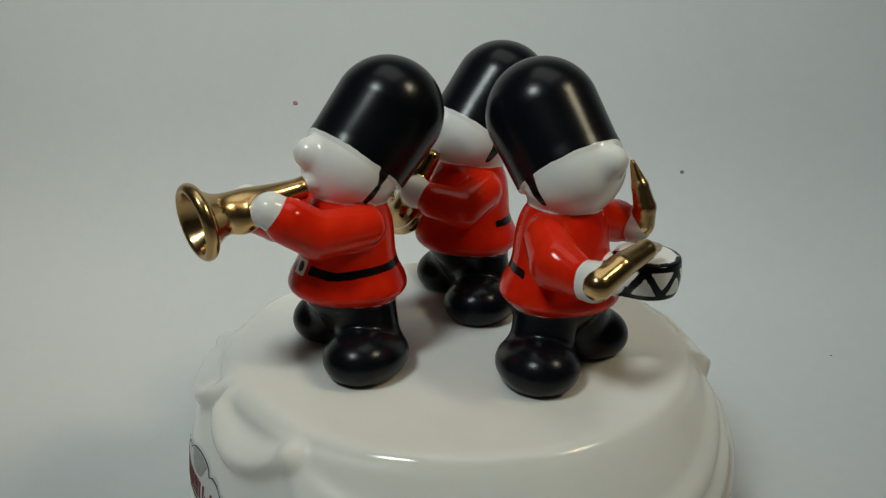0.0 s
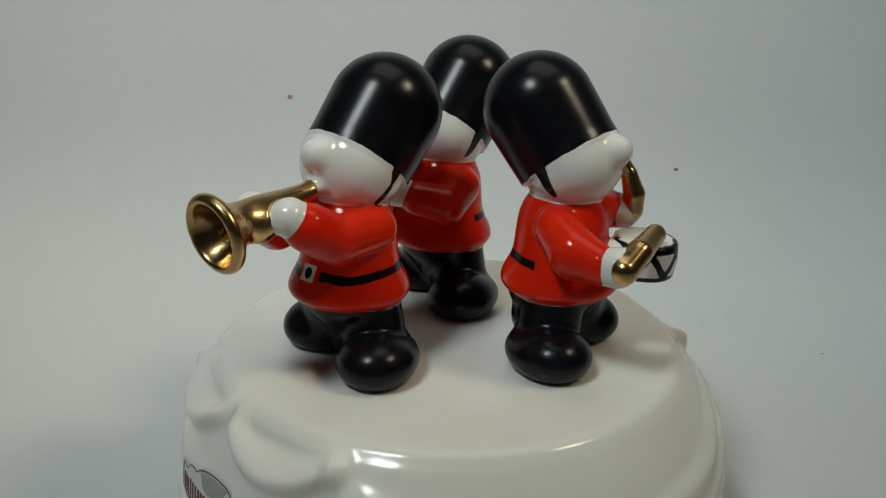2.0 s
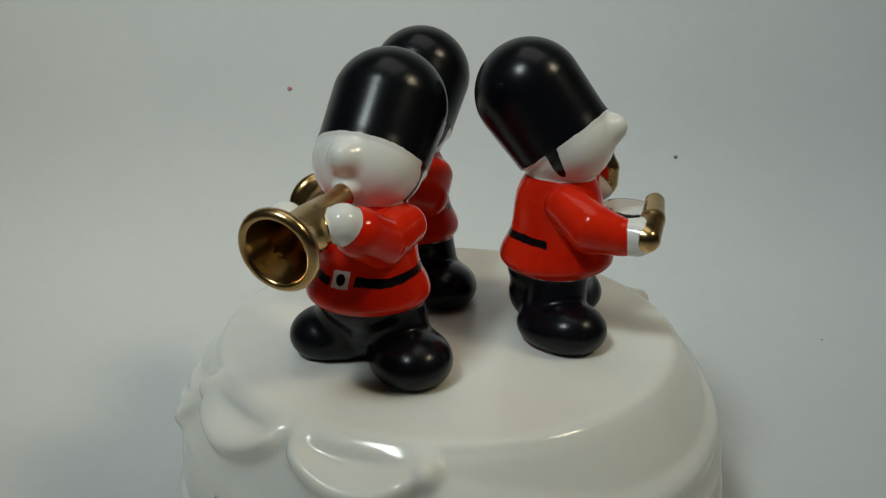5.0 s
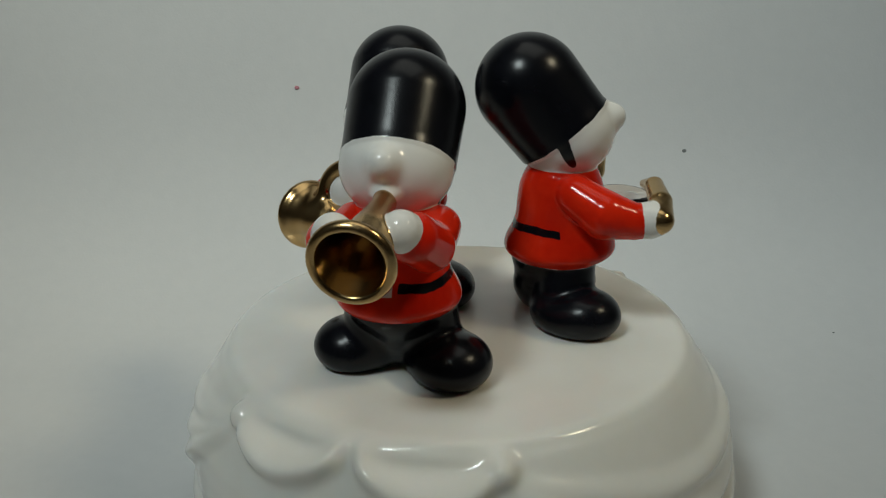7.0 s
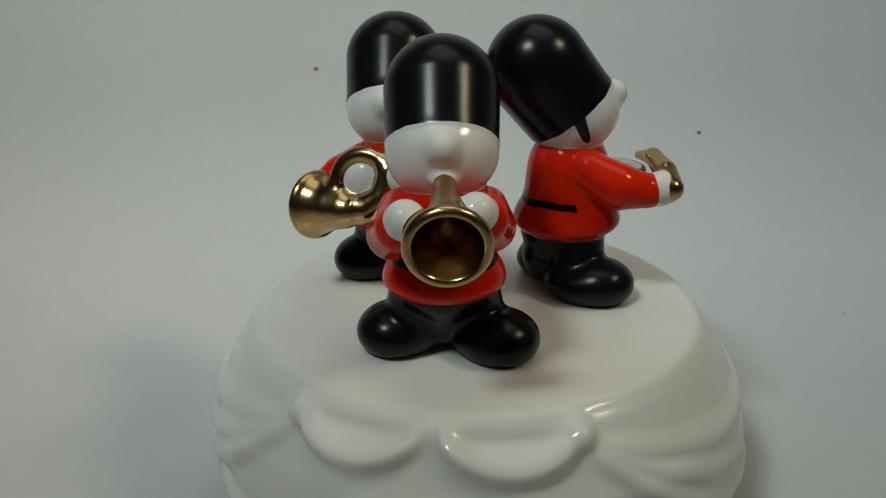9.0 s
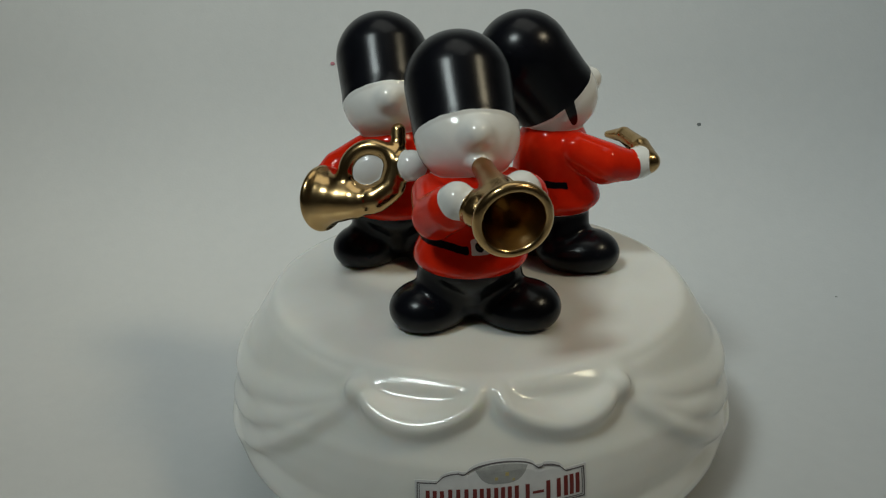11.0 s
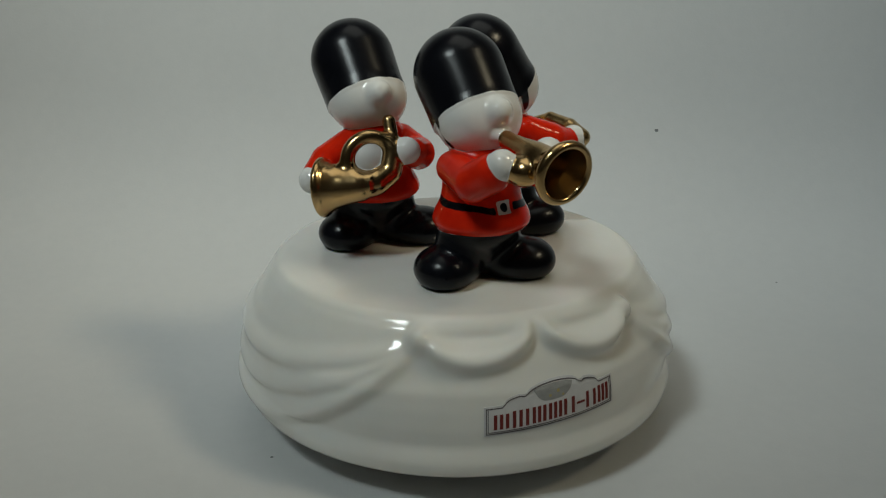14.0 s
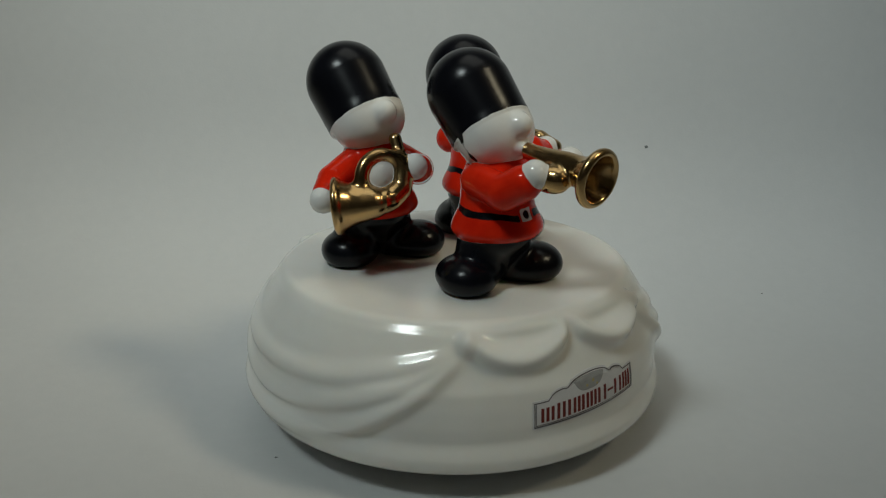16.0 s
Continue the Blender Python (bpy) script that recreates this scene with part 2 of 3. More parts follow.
def base_body(parent):
    pts = []
    for (r0, z0), (r1, z1) in zip(PROFILE, PROFILE[1:]):
        n = max(1, int(math.hypot(r1 - r0, z1 - z0) / (0.4 if r1 > 39 and z1 > 6.6 else 3.0)))
        pts += [(r0 + (r1 - r0) * i / n, z0 + (z1 - z0) * i / n) for i in range(n)]
    pts.append(PROFILE[-1])
    p = np.array(pts)
    for _ in range(3):      # round the joints of the section
        p[2:-2] = (p[1:-3] + 2 * p[2:-2] + p[3:-1]) / 4
    way = np.gradient(p, axis=0)
    normal = np.stack([-way[:, 1], way[:, 0]], 1)
    normal /= np.linalg.norm(normal, axis=1, keepdims=True) + 1e-9
    cols = 480
    puff = np.zeros((len(p), cols))
    for i, (r, z) in enumerate(p):
        if r > 39 and z > 8:
            puff[i] = [relief(j * 360 / cols, z) for j in range(cols)]
    for _ in range(2):      # soften the folds like thick glaze
        puff = (np.roll(puff, 1, 1) + 2 * puff + np.roll(puff, -1, 1)) / 4
        puff[1:-1] = (puff[:-2] + 2 * puff[1:-1] + puff[2:]) / 4
    verts = []
    for i, (r, z) in enumerate(p):
        for j in range(cols):
            a = 2 * math.pi * j / cols
            rr, zz = r + normal[i, 0] * puff[i, j], z + normal[i, 1] * puff[i, j]
            verts.append((rr * math.cos(a) * MM, rr * math.sin(a) * MM, zz * MM))
    faces = [f[::-1] for f in grid_faces(len(p), cols, True)]
    faces.append(tuple(range((len(p) - 1) * cols, len(p) * cols)))
    body = link_mesh("body", verts, faces, PORCELAIN, parent)
    body.location = (BODY_SHIFT[0] * MM, BODY_SHIFT[1] * MM, 0)


def curved_piece(name, outline_lo, outline_hi, lift, mat, parent, label="", steps=1):
    """A thin skin on the base's side between two curves given as z(u) in mm over an angle range; u runs 0 to 1."""
    a0, a1, lo, hi = outline_lo[0], outline_lo[1], outline_lo[2], outline_hi
    n, m = steps, 6
    verts = []
    for layer in (lift, lift - 0.12):
        for i in range(n + 1):
            u = i / n
            a = radians(a0 + (a1 - a0) * u)
            for j in range(m + 1):
                z = lo(u) + (hi(u) - lo(u)) * j / m
                r = profile_r(z) + layer
                verts.append((r * math.cos(a) * MM, r * math.sin(a) * MM, z * MM))
    k = (n + 1) * (m + 1)
    faces = []
    for i in range(n):
        for j in range(m):
            q = (i * (m + 1) + j, (i + 1) * (m + 1) + j, (i + 1) * (m + 1) + j + 1, i * (m + 1) + j + 1)
            faces.append(q)
            faces.append(tuple(k + v for v in q[::-1]))
    rim = [i * (m + 1) for i in range(n + 1)] + [n * (m + 1) + j for j in range(1, m + 1)] + [i * (m + 1) + m for i in range(n - 1, -1, -1)] + [j for j in range(m - 1, 0, -1)]
    for i, v in enumerate(rim):
        w = rim[(i + 1) % len(rim)]
        faces.append((w, v, v + k, w + k))
    return link_mesh(name, verts, faces, mat, parent, label, smooth=False)


LABEL_A0, LABEL_A1 = -168.3, -135.2     # its two ends, in degrees


def label_low(u):
    return 16.9 + 1.8 * u


def label_high(u):
    """The scalloped upper edge of the sticker: flat ends, two small shoulders and a middle arch."""
    base = label_low(u) + 6.2
    w = abs(u - 0.5)
    if w < 0.2:
        return base + 1.5 + 1.5 * math.sqrt(max(0.0, 1 - (w / 0.2) ** 2))
    if w < 0.235:
        return base + 1.5
    if w < 0.36:
        return base + 0.2 + 1.5 * math.sqrt(max(0.0, 1 - ((w - 0.235) / 0.125) ** 2))
    return base


def sticker(parent):
    body = curved_piece("label", (LABEL_A0, LABEL_A1, label_low), label_high, 0.16, SILVER, parent, "silver paper sticker with dark red lettering bars", 60)
    body.location = (BODY_SHIFT[0] * MM, BODY_SHIFT[1] * MM, 0)
    span = LABEL_A1 - LABEL_A0

    def bar(name, u0, u1, z0, z1, mat, lift=0.24, slant=0.0):
        def low(t):
            u = u0 + (u1 - u0) * t
            return label_low(u) + z0 + slant * t

        def high(t):
            u = u0 + (u1 - u0) * t
            return label_low(u) + z1 + slant * t
        return curved_piece(name, (LABEL_A0 + span * u0, LABEL_A0 + span * u1, low), high, lift, mat, body, "", max(2, int((u1 - u0) * 50)))

    for inset, thick in ((0.35, 0.16), (0.75, 0.09)):
        e = inset / 29.0
        bar("border_line", e, 1 - e, inset, inset + thick, INK_GREY)
        bar("border_line", e, e + thick / 29, inset, 6.2 - inset, INK_GREY)
        bar("border_line", 1 - e - thick / 29, 1 - e, inset, 6.2 - inset, INK_GREY)
    e = 0.35 / 29.0
    curved_piece("border_line", (LABEL_A0 + span * e, LABEL_A1 - span * e, lambda t: label_high(e + (1 - 2 * e) * t) - 0.55),
                 lambda t: label_high(e + (1 - 2 * e) * t) - 0.38, 0.24, INK_GREY, body, "", 60)
    curved_piece("emblem", (LABEL_A0 + span * 0.35, LABEL_A0 + span * 0.65, lambda t: label_high(0.35 + 0.30 * t) - 0.85 - (label_high(0.35 + 0.30 * t) - label_low(0.35 + 0.30 * t) - 6.2) * (1 - (2 * t - 1) ** 4)),
                 lambda t: label_high(0.35 + 0.30 * t) - 0.75, 0.22, EMBLEM, body, "grey arched emblem", 24)
    # the lettering is kept as groups of plain strokes: start, width, foot, head, count
    for u, width, lo, hi, count in ((0.065, 0.105, 1.3, 4.4, 3), (0.195, 0.115, 1.2, 4.7, 3), (0.335, 0.10, 1.3, 4.7, 3), (0.455, 0.10, 1.3, 4.7, 3),
                                    (0.572, 0.085, 1.3, 4.7, 2), (0.755, 0.085, 1.3, 4.7, 2), (0.86, 0.095, 1.3, 4.9, 3)):
        for k in range(count):
            at = u + (width - 0.023) * k / (count - 1)
            bar("lettering_bar", at, at + 0.023, lo, hi, INK_RED)
    bar("lettering_bar", 0.675, 0.74, 2.8, 3.25, INK_RED)
    for u, z, size in ((0.46, 6.0, 0.5), (0.52, 6.6, 0.6), (0.56, 5.7, 0.4)):
        bar("emblem_dot", u, u + size / 29, z, z + size, EMBLEM_OCHRE)


def revolve(profile, cols):
    verts = [(r * math.cos(2 * math.pi * j / cols) * MM, r * math.sin(2 * math.pi * j / cols) * MM, z * MM) for r, z in profile for j in range(cols)]
    return verts, grid_faces(len(profile), cols, True)


def music_box():
    root = new("music_box")
    tagged(root, "round white glazed porcelain music box base with moulded drapery swags", "music box")
    base_body(root)
    verts, faces = revolve([(0.5, 0.0), (33.6, 0.0), (34.0, 0.5), (34.0, 6.7), (0.5, 6.7)], 64)
    link_mesh("turntable_foot", verts, faces, FOOT_BLACK, root, "black plastic foot under the base", smooth=False)
    sticker(root)
    return root


# ---- the figurines: one fused mesh each, shaped from smooth solids ----
# local axes in millimetres: x ahead, y to the figure's left, z up from the soles
def sd_ball(p, c, r):
    return np.linalg.norm(p - np.array(c), axis=1) - r


def sd_egg(p, c, half, turn=0.0, lean=0.0):
    """An ellipsoid turned about z and leaned about y, in degrees."""
    q = p - np.array(c)
    if turn:
        a = radians(turn)
        q = np.stack([q[:, 0] * math.cos(a) + q[:, 1] * math.sin(a), -q[:, 0] * math.sin(a) + q[:, 1] * math.cos(a), q[:, 2]], 1)
    if lean:
        a = radians(lean)
        q = np.stack([q[:, 0] * math.cos(a) - q[:, 2] * math.sin(a), q[:, 1], q[:, 0] * math.sin(a) + q[:, 2] * math.cos(a)], 1)
    h = np.array(half)
    k0 = np.linalg.norm(q / h, axis=1)
    k1 = np.linalg.norm(q / (h * h), axis=1) + 1e-9
    return k0 * (k0 - 1.0) / k1


def sd_rod(p, a, b, ra, rb):
    """A round-ended rod whose radius runs from ra to rb."""
    a, b = np.array(a, float), np.array(b, float)
    ab = b - a
    t = np.clip((p - a) @ ab / (ab @ ab), 0, 1)
    return np.linalg.norm(p - a - t[:, None] * ab, axis=1) - (ra + (rb - ra) * t)


def sd_bend(p, points, radii):
    """A bent rod through several points."""
    d = None
    for a, b, ra, rb in zip(points, points[1:], radii, radii[1:]):
        e = sd_rod(p, a, b, ra, rb)
        d = e if d is None else smin(d, e, 0.25)
    return d


def flow(stations, radii):
    """The stations and radii of a section made finer and rounded."""
    fine = np.linspace(stations[0], stations[-1], 240)
    r = np.interp(fine, stations, radii)
    for _ in range(120):
        r[1:-1] = (r[:-2] + 2 * r[1:-1] + r[2:]) / 4
    return fine, r


def sd_turned(p, a, b, stations, radii):
    """A solid of revolution on the line a to b; stations along it in millimetres."""
    a, b = np.array(a, float), np.array(b, float)
    n = (b - a) / np.linalg.norm(b - a)
    s = (p - a) @ n
    rho = np.linalg.norm(p - a - s[:, None] * n, axis=1)
    fine, radius = flow(stations, radii)
    r = np.interp(s, fine, radius)
    slope = np.interp(s, fine, np.gradient(radius, fine))
    side = (rho - r) / np.sqrt(1 + slope ** 2)
    return np.maximum(side, np.maximum(stations[0] - s, s - stations[-1]))


def sd_ring(p, c, normal, major, minor):
    n = np.array(normal, float)
    n /= np.linalg.norm(n)
    q = p - np.array(c)
    h = q @ n
    rho = np.linalg.norm(q - h[:, None] * n, axis=1)
    return np.hypot(rho - major, h) - minor


def smin(a, b, k):
    h = np.clip(0.5 + 0.5 * (b - a) / k, 0, 1)
    return b + (a - b) * h - k * h * (1 - h)


def smax(a, b, k):
    return -smin(-a, -b, k)


def common_solids(p, dome, left, right, back=0.0, brim=1.7):
    """Shoes, trousers, coat, face and hat: a list of (colour, distance). dome: the middle of the hat's top; left, right: of the shoes; brim: its height over the head's middle."""
    out = []
    for side, (x, y) in ((1, left), (-1, right)):
        shoe = smin(sd_egg(p, (x, y, 3.3), (8.5, 7.05, 4.5), side * 30), sd_egg(p, (x + 1.8, y + side * 1.6, 3.8), (6.4, 6.2, 4.7), side * 30), 1.0)
        shoe = smax(shoe, -p[:, 2], 1.2)      # a flat sole
        leg = sd_rod(p, (-2.1, side * 4.8, 5.5), (-1.8, side * 3.4, 14.0), 5.7, 5.6)
        out.append(("black", smin(shoe, leg, 1.2)))
    out.append(("black", smin(sd_egg(p, (-1.5 + back, 0, 12.2), (8.1, 8.7, 5.5)), sd_rod(p, (-3.2 + back, 0, 6.4), (-1.7 + back, 0, 12.5), 6.0, 7.7), 1.0)))
    coat = sd_turned(p, (-0.6 + back, 0, 0), (-1.7 + 0.5 * back, 0, 32), [12.4, 13.0, 14.2, 16.0, 18.3, 20.4, 23.0, 26.0, 28.5, 30.5, 32.0],
                     [9.4, 10.4, 10.6, 10.0, 8.7, 8.3, 8.1, 7.7, 6.7, 5.0, 2.0])
    out.append(("red", coat))
    dome = np.array(dome, float)
    head = np.array((-2.5, 0.0, 34.6)) + 0.6 * (dome - np.array((-9.6, 0.0, 43.0)))
    axis = (dome - head) / np.linalg.norm(dome - head)
    shift = head - np.array((-2.5, 0.0, 34.6))
    face = sd_egg(p, head + np.array((0.4, 0, 0.5)), (8.5, 9.25, 8.1), 0, -25)
    face = smin(face, sd_ball(p, np.array((5.6, 0, 37.8)) + shift, 2.55), 1.7)
    face = smin(face, sd_rod(p, (-3.0, 0, 30.5), (-2.2, 0, 27.5), 5.6, 5.0), 1.5)
    out.append(("white", face))
    hat = sd_rod(p, head - axis * 1.0, dome, 9.2, 9.72)
    # the hat ends in a rounded brim square to its own axis
    line = brim - (p - head) @ axis
    hat = smax(hat, line - 0.3, 0.5)
    out.append(("black", hat))
    # near the head the paint follows the brim's plane
    on_head = np.minimum(face, hat) < np.minimum(coat, 2.5)
    return out, np.where(on_head & (p[:, 2] > 28.5), line, np.nan)


def strap_paint(p):
    d = None
    for side in (1, -1):
        e = sd_rod(p, (-3.7, side * 8.6, 35.6), (-1.1, side * 7.3, 30.2), 1.25, 0.6)
        d = e if d is None else np.minimum(d, e)
    return d


def belt_paint(p, start, end):
    """A painted band round the coat where x lies between start and end."""
    d = np.abs(p[:, 2] - (18.4 - 0.03 * p[:, 0]) - 0.25 * np.sin(p[:, 1] * 0.7)) - 0.7
    return np.maximum(d, np.maximum(start - p[:, 0], p[:, 0] - end))


def arm(p, shoulder, elbow, wrist, palm, grip=2.9, bulk=3.8, cuff=3.3):
    """A sleeve and the white hand at its end."""
    sleeve = sd_bend(p, [shoulder, elbow, wrist], [3.6, bulk, cuff])
    return [("red", sleeve), ("white", sd_ball(p, palm, grip))]


def trumpet_player(p):
    s, line = common_solids(p, (-10.0, -0.14, 43.0), (0.18, 8.31), (-3.29, -7.34), 0.0, 1.2)
    s += arm(p, (-0.8, 7.0, 26.0), (8.0, 7.3, 26.0), (12.4, 6.2, 28.8), (14.9, 5.0, 30.7), 3.1, 4.0, 3.9)
    s += arm(p, (-0.8, -7.0, 25.8), (8.0, -7.8, 24.8), (12.2, -6.4, 27.4), (14.4, -5.4, 29.5), 3.1, 4.0, 3.9)
    a, b = (7.0, 0.5, 32.3), (25.4, 0.9, 29.6)
    s.append(("white", sd_egg(p, (4.9, 0.2, 33.0), (2.4, 2.4, 1.9))))      # the lips at the mouthpiece
    bell = sd_turned(p, a, b, [0, 1.2, 5, 10.0, 13.6, 15.2, 16.8, 18.1, 18.8], [1.9, 1.8, 2.2, 3.0, 3.2, 3.5, 4.6, 5.5, 5.8])
    bell = smin(bell, sd_ring(p, b, np.array(b) - np.array(a), 5.2, 1.15), 0.5)
    hole = sd_turned(p, a, b, [9.5, 11.0, 13.0, 15.5, 17.2, 18.6, 21.5], [0.4, 1.7, 2.4, 3.1, 3.9, 4.6, 5.5])
    valve = smin(sd_egg(p, (16.8, -2.4, 28.5), (4.0, 3.2, 3.1)), sd_egg(p, (18.4, 1.8, 29.6), (3.2, 2.8, 2.9)), 1.0)
    s.append(("gold", smax(smin(bell, valve, 0.9), -hole, 0.6)))
    belt = belt_paint(p, -20, 20)
    belt = np.where(p[:, 0] > 4, np.maximum(belt, 2.2 - np.abs(p[:, 1])), belt)
    stud = np.maximum(sd_egg(p, (8.4, -0.2, 18.5), (2.0, 0.85, 1.0)), 2 - p[:, 0])
    plate = np.maximum(np.maximum(np.abs(p[:, 1] + 0.2) - 1.55, np.abs(p[:, 2] - 18.5) - 1.3), 2 - p[:, 0])
    return s, {"black": np.minimum(np.minimum(strap_paint(p), belt), stud), "white": plate, "line": line}


def horn_player(p):
    s, line = common_solids(p, (-9.7, -1.67, 42.6), (0.58, 9.0), (-2.94, -6.35), 0.0, 0.3)
    s += arm(p, (-0.8, 6.6, 25.0), (5.0, 8.5, 22.6), (9.4, 5.4, 24.0), (11.8, 2.6, 25.3), 3.1)
    s += arm(p, (-0.8, -6.6, 24.8), (-0.6, -11.8, 21.6), (1.0, -14.6, 19.6), (2.2, -16.3, 18.3), 3.1)
    ring = sd_ring(p, (10.4, -5.1, 23.4), (0.92, -0.2, 0.25), 5.3, 1.65)
    horn = sd_bend(p, [(7.2, 0.5, 31.2), (8.6, 0.4, 28.8), (11.0, -0.2, 25.6), (12.4, -1.6, 21.2), (12.6, -4.8, 19.0), (11.8, -8.4, 18.3), (10.4, -11.2, 18.0)],
                   [1.5, 1.5, 2.0, 2.3, 2.6, 2.9, 3.2])
    a, b = (13.0, -6.9, 18.8), (6.8, -15.2, 17.7)
    bell = sd_turned(p, a, b, [0, 2.0, 4.2, 6.4, 8.6, 10.4], [0.8, 2.6, 3.3, 4.3, 5.6, 6.2])
    hole = sd_turned(p, a, b, [4.2, 6.4, 8.4, 10.4, 12.6], [0.5, 3.3, 4.7, 5.5, 6.0])
    bell = smax(smin(bell, sd_ring(p, b, np.array(b) - np.array(a), 5.75, 0.9), 1.0), -hole, 0.3)
    s.append(("gold", smin(smin(ring, horn, 1.5), bell, 2.6)))
    s.append(("white", sd_egg(p, (9.4, -4.9, 23.4), (2.5, 4.2, 4.2))))
    return s, {"black": np.minimum(strap_paint(p), belt_paint(p, -20, -2.5)), "line": line}


def drum_player(p):
    s, line = common_solids(p, (-9.0, 1.31, 43.3), (-2.9, 6.6), (-0.3, -8.16), -2.1, 0.7)
    s += arm(p, (-0.8, -7.0, 25.6), (4.2, -9.9, 22.8), (9.2, -10.5, 21.9), (11.9, -10.5, 22.1), 3.3, 4.4)
    s += arm(p, (-0.8, 7.0, 25.8), (-0.4, 12.0, 24.2), (1.6, 12.9, 24.0), (3.4, 12.7, 23.8), 2.8)
    a, b = np.array((9.6, 7.0, 15.8)), np.array((10.0, 7.0, 21.8))
    drum = smax(sd_turned(p, a, b, [-0.2, 3.1, 6.2], [5.7, 5.9, 5.7]), sd_ball(p, (a + b) / 2, 6.45), 0.8)
    strap = sd_rod(p, (6.0, 2.5, 18.4), (11, 5.0, 18.6), 3.5, 3.5)
    s.append(("white", smin(drum, strap, 1.0)))
    sticks = smin(sd_bend(p, [(13.6, -11.8, 22.4), (14.2, -7.2, 24.3), (14.2, -0.6, 25.4), (13.2, 4.4, 24.4)], [2.3, 2.1, 1.7, 0.8]),
                  sd_bend(p, [(5.0, 12.8, 24.6), (5.0, 12.8, 27.6), (3.8, 12.6, 31.2), (2.2, 12.2, 35.2)], [1.9, 1.95, 1.5, 0.5]), 0.3)
    s.append(("gold", sticks))
    # zigzag and hoop lines on the drum's side
    axis = (b - a) / np.linalg.norm(b - a)
    q = p - a
    h = q @ axis
    turn = np.degrees(np.arctan2(q[:, 1], q[:, 0]))
    zig = np.abs(h - (0.6 + 4.6 * np.abs(((turn / 28.0) % 2) - 1))) * 0.5 - 0.55
    hoops = np.minimum(np.abs(h - 0.2), np.abs(h - 5.6)) - 0.65
    on_drum = np.maximum(np.abs(drum) - 0.5, 4.6 - np.linalg.norm(q - h[:, None] * axis, axis=1))
    lines = np.maximum(np.minimum(zig, hoops), np.maximum(on_drum, 5.5 - p[:, 0]))
    return s, {"black": np.minimum(np.minimum(strap_paint(p), belt_paint(p, -20, -3.4)), lines), "line": line}


def fused(solids):
    d = None
    for _, e in solids:
        d = e if d is None else smin(d, e, 0.7)
    return d


def surface_net(field, lo, step):
    """The zero surface of a field on a grid, as vertices and quads."""
    inside = field < 0
    nx, ny, nz = field.shape
    cell = np.zeros((nx - 1, ny - 1, nz - 1), int)
    corner = [(i, j, k) for i in (0, 1) for j in (0, 1) for k in (0, 1)]
    for i, j, k in corner:
        cell += inside[i:nx - 1 + i, j:ny - 1 + j, k:nz - 1 + k]
    active = (cell > 0) & (cell < 8)
    index = -np.ones(cell.shape, int)
    index[active] = np.arange(active.sum())
    ids = np.argwhere(active)
    total, count = np.zeros((len(ids), 3)), np.zeros(len(ids))
    for a in corner:
        for ax in range(3):
            if a[ax]:
                continue
            b = list(a)
            b[ax] = 1
            fa = field[ids[:, 0] + a[0], ids[:, 1] + a[1], ids[:, 2] + a[2]]
            fb = field[ids[:, 0] + b[0], ids[:, 1] + b[1], ids[:, 2] + b[2]]
            cross = (fa < 0) != (fb < 0)
            t = np.where(cross, fa / np.where(cross, fa - fb, 1), 0)
            point = np.repeat(np.array(a, float)[None], len(ids), 0)
            point[:, ax] += t
            total[cross] += point[cross]
            count[cross] += 1
    verts = lo + step * (ids + total / count[:, None])
    faces = []
    for ax in range(3):
        u, v = (ax + 1) % 3, (ax + 2) % 3
        head = [slice(None)] * 3
        tail = [slice(None)] * 3
        head[ax], tail[ax] = slice(0, -1), slice(1, None)
        a, b = inside[tuple(head)], inside[tuple(tail)]
        at = np.argwhere(a != b)
        keep = (at[:, u] > 0) & (at[:, v] > 0) & (at[:, u] < field.shape[u] - 1) & (at[:, v] < field.shape[v] - 1)
        at = at[keep]
        flip = ~a[tuple(at.T)]
        quad = []
        for du, dv in ((-1, -1), (0, -1), (0, 0), (-1, 0)):
            c = at.copy()
            c[:, u] += du
            c[:, v] += dv
            quad.append(index[tuple(c.T)])
        quad = np.stack(quad, 1)
        quad[flip] = quad[flip][:, ::-1]
        faces.append(quad)
    return verts, np.concatenate(faces)


STEP = 0.4


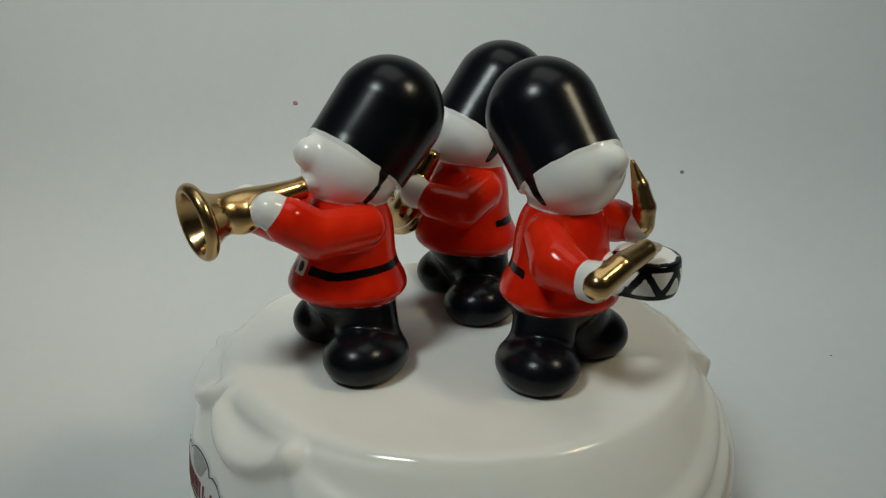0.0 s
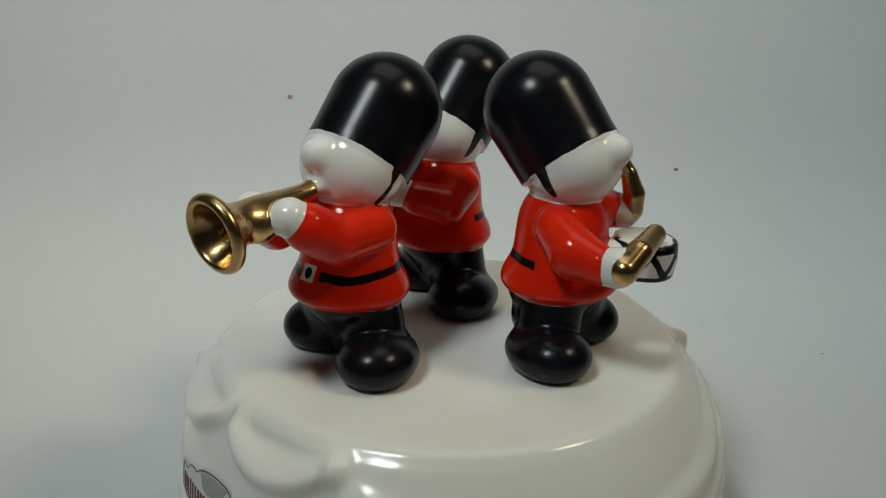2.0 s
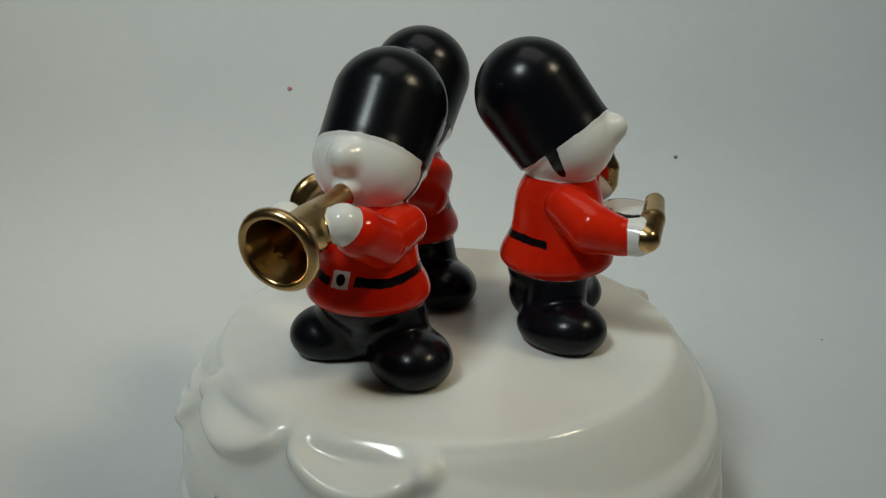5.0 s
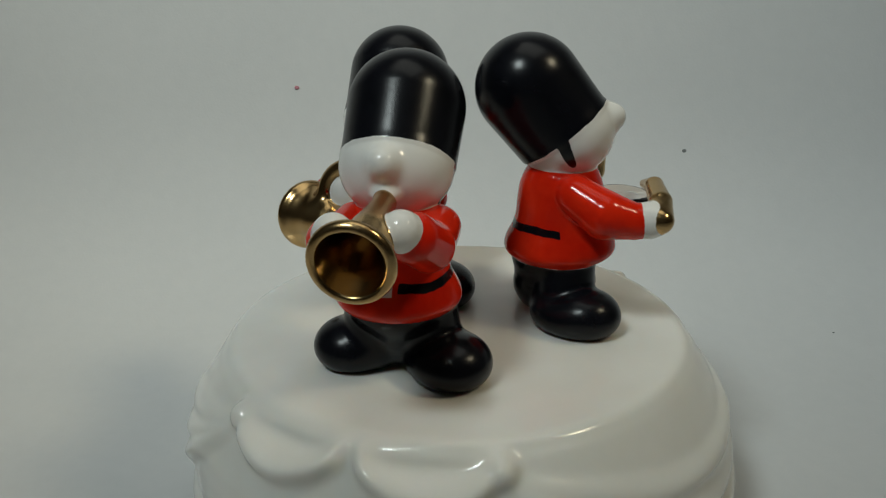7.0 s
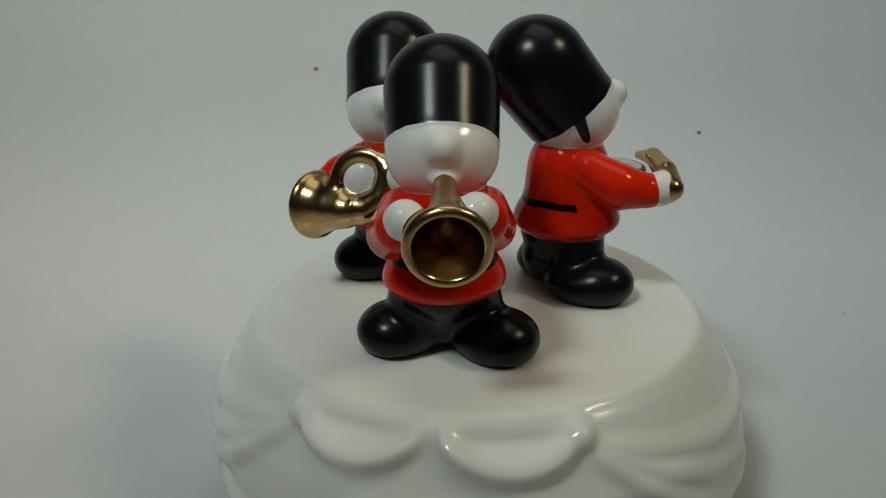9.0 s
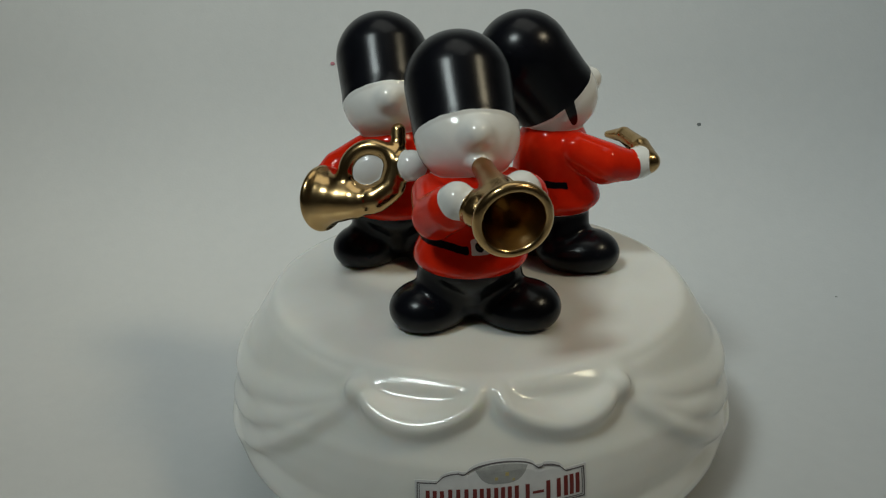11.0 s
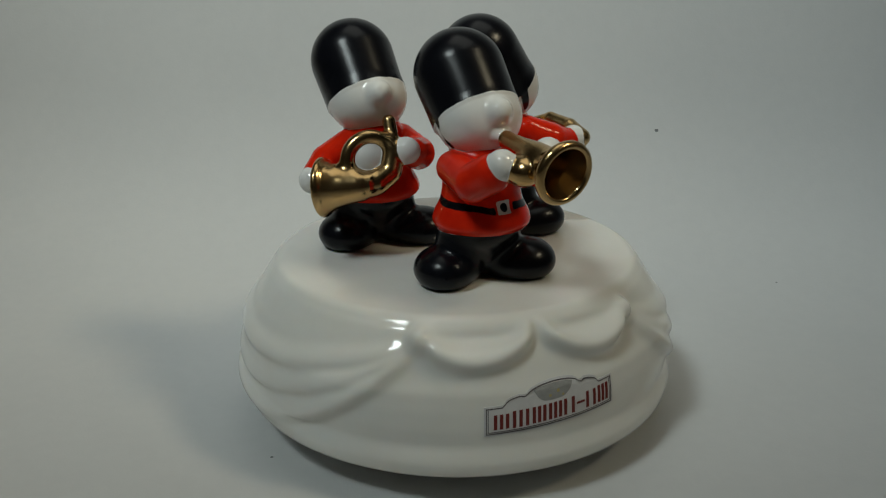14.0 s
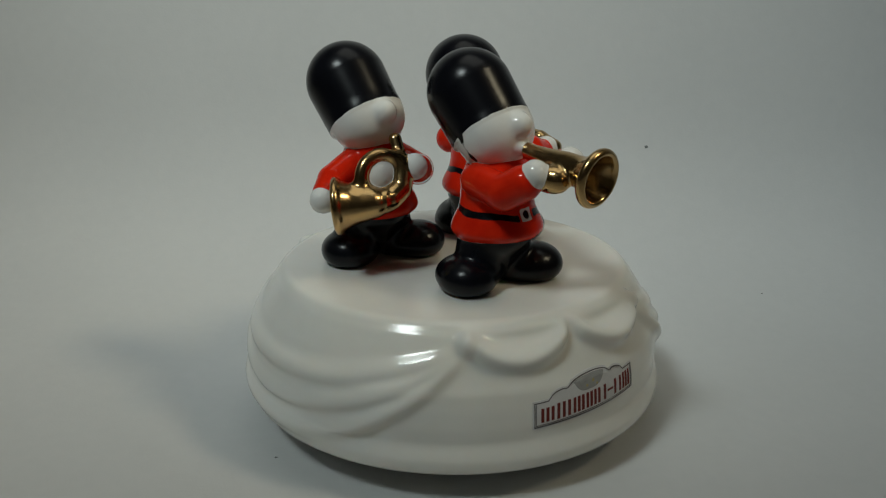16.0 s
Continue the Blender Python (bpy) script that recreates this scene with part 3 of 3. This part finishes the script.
def figurine(kind, label):
    lo, hi = np.array((-21.0, -24.2, -1.2)), np.array((29.6, 20.5, 55.5))
    n = ((hi - lo) / STEP).astype(int)
    axes = [lo[i] + STEP * np.arange(n[i]) for i in range(3)]
    grid = np.stack(np.meshgrid(*axes, indexing="ij"), -1).reshape(-1, 3)

    def distance(p):
        return fused(kind(p)[0])

    field = np.concatenate([distance(part) for part in np.array_split(grid, 8)]).reshape(n)
    verts, faces = surface_net(field, lo, STEP)
    for _ in range(2):
        d = distance(verts)
        g = np.stack([distance(verts + 0.05 * e) - distance(verts - 0.05 * e) for e in np.eye(3)], 1) / 0.1
        length = np.linalg.norm(g, axis=1, keepdims=True) + 1e-6
        verts = verts - np.clip(d[:, None] / length, -0.25, 0.25) * g / length
    solids, paint = kind(verts)
    near = {}
    for colour in ("white", "red", "black", "gold"):
        near[colour] = np.min([e for c, e in solids if c == colour], axis=0)
    field = {}
    for colour in ("red", "black", "gold"):
        others = np.min([near[c] for c in near if c != colour], axis=0)
        field[colour] = near[colour] - others
    line = paint["line"]
    on_head = ~np.isnan(line) & (near["gold"] > 0.2) & (np.minimum(near["white"], near["black"]) < near["red"])
    field["black"] = np.where(on_head, line, field["black"])
    field["red"] = np.where(on_head & (verts[:, 2] > 30.0), 1.0, field["red"])
    if "white" in paint:
        field["red"] = np.maximum(field["red"], -paint["white"])
    field["black"] = np.minimum(field["black"], np.maximum(paint["black"], -field["gold"]))
    me = bpy.data.meshes.new("figurine")
    me.from_pydata((verts * MM).tolist(), [], faces.tolist())
    me.polygons.foreach_set("use_smooth", [True] * len(me.polygons))
    for colour, values in field.items():
        at = me.attributes.new(colour, "FLOAT", "POINT")
        at.data.foreach_set("value", values.astype(np.float32))
    me.materials.append(PAINTED)
    me.update()
    g = np.stack([distance(verts + 0.06 * e) - distance(verts - 0.06 * e) for e in np.eye(3)], 1)
    g /= np.linalg.norm(g, axis=1, keepdims=True) + 1e-9
    own = np.zeros(len(verts) * 3)
    me.vertex_normals.foreach_get("vector", own)
    own = own.reshape(-1, 3)
    agree = np.clip(((g * own).sum(1, keepdims=True) - 0.85) / 0.1, 0, 1)
    me.normals_split_custom_set_from_vertices((g * agree + own * (1 - agree)).tolist())
    return tagged(new("figurine", me), label, "figurine", "band of porcelain figurines")


# place on the base: x, y in millimetres at the start, and the way it faces in degrees
room()
backdrop()
fleck((-0.0534, 0.1070), 0.00065, FLECK_PINK, 1, "tiny pink fleck on the white paper")
fleck((0.0655, 0.0868), 0.0006, FLECK_GREY, 2, "tiny grey fleck on the white paper")
fleck((0.0946, 0.0345), 0.00065, FLECK_GREY, 3, "tiny dark grey fleck on the white paper")
fleck((-0.1112, 0.0024), 0.00035, FLECK_GREY, 5, "tiny grey fleck on the white paper")
fleck((-0.0703, 0.0036), 0.00032, FLECK_GREY, 6, "tiny grey fleck on the white paper")
fleck((0.0985, 0.0245), 0.0003, FLECK_GREY, 7, "tiny grey fleck on the white paper")
fleck((-0.0392, -0.0775), 0.0003, FLECK_GREY, 4, "tiny dark grey fleck on the white paper")

BOX = music_box()
BAND = [
    (figurine(trumpet_player, "porcelain toy guard in red coat blowing a gold trumpet"), -21.66, -7.91, -143.6),
    (figurine(horn_player, "porcelain toy guard in red coat holding a gold horn"), -0.8, 18.7, -149.2),
    (figurine(drum_player, "porcelain toy guard in red coat beating a white drum"), 18.3, -11.4, -43.9),
]


# ---- what moves: the whole box turns on its foot ----
def motions():
    times = [0.5 * i for i in range(33)]
    walk(BOX, [(t, pose(0, 0, 0, 0, 0, SPIN * t)) for t in times])
    for ob, x, y, facing in BAND:
        walk(ob, [(t, pose(0, 0, 0, 0, 0, SPIN * t) @ pose(x * MM, y * MM, TOP - 0.0002, 0, 0, facing)) for t in times])


motions()
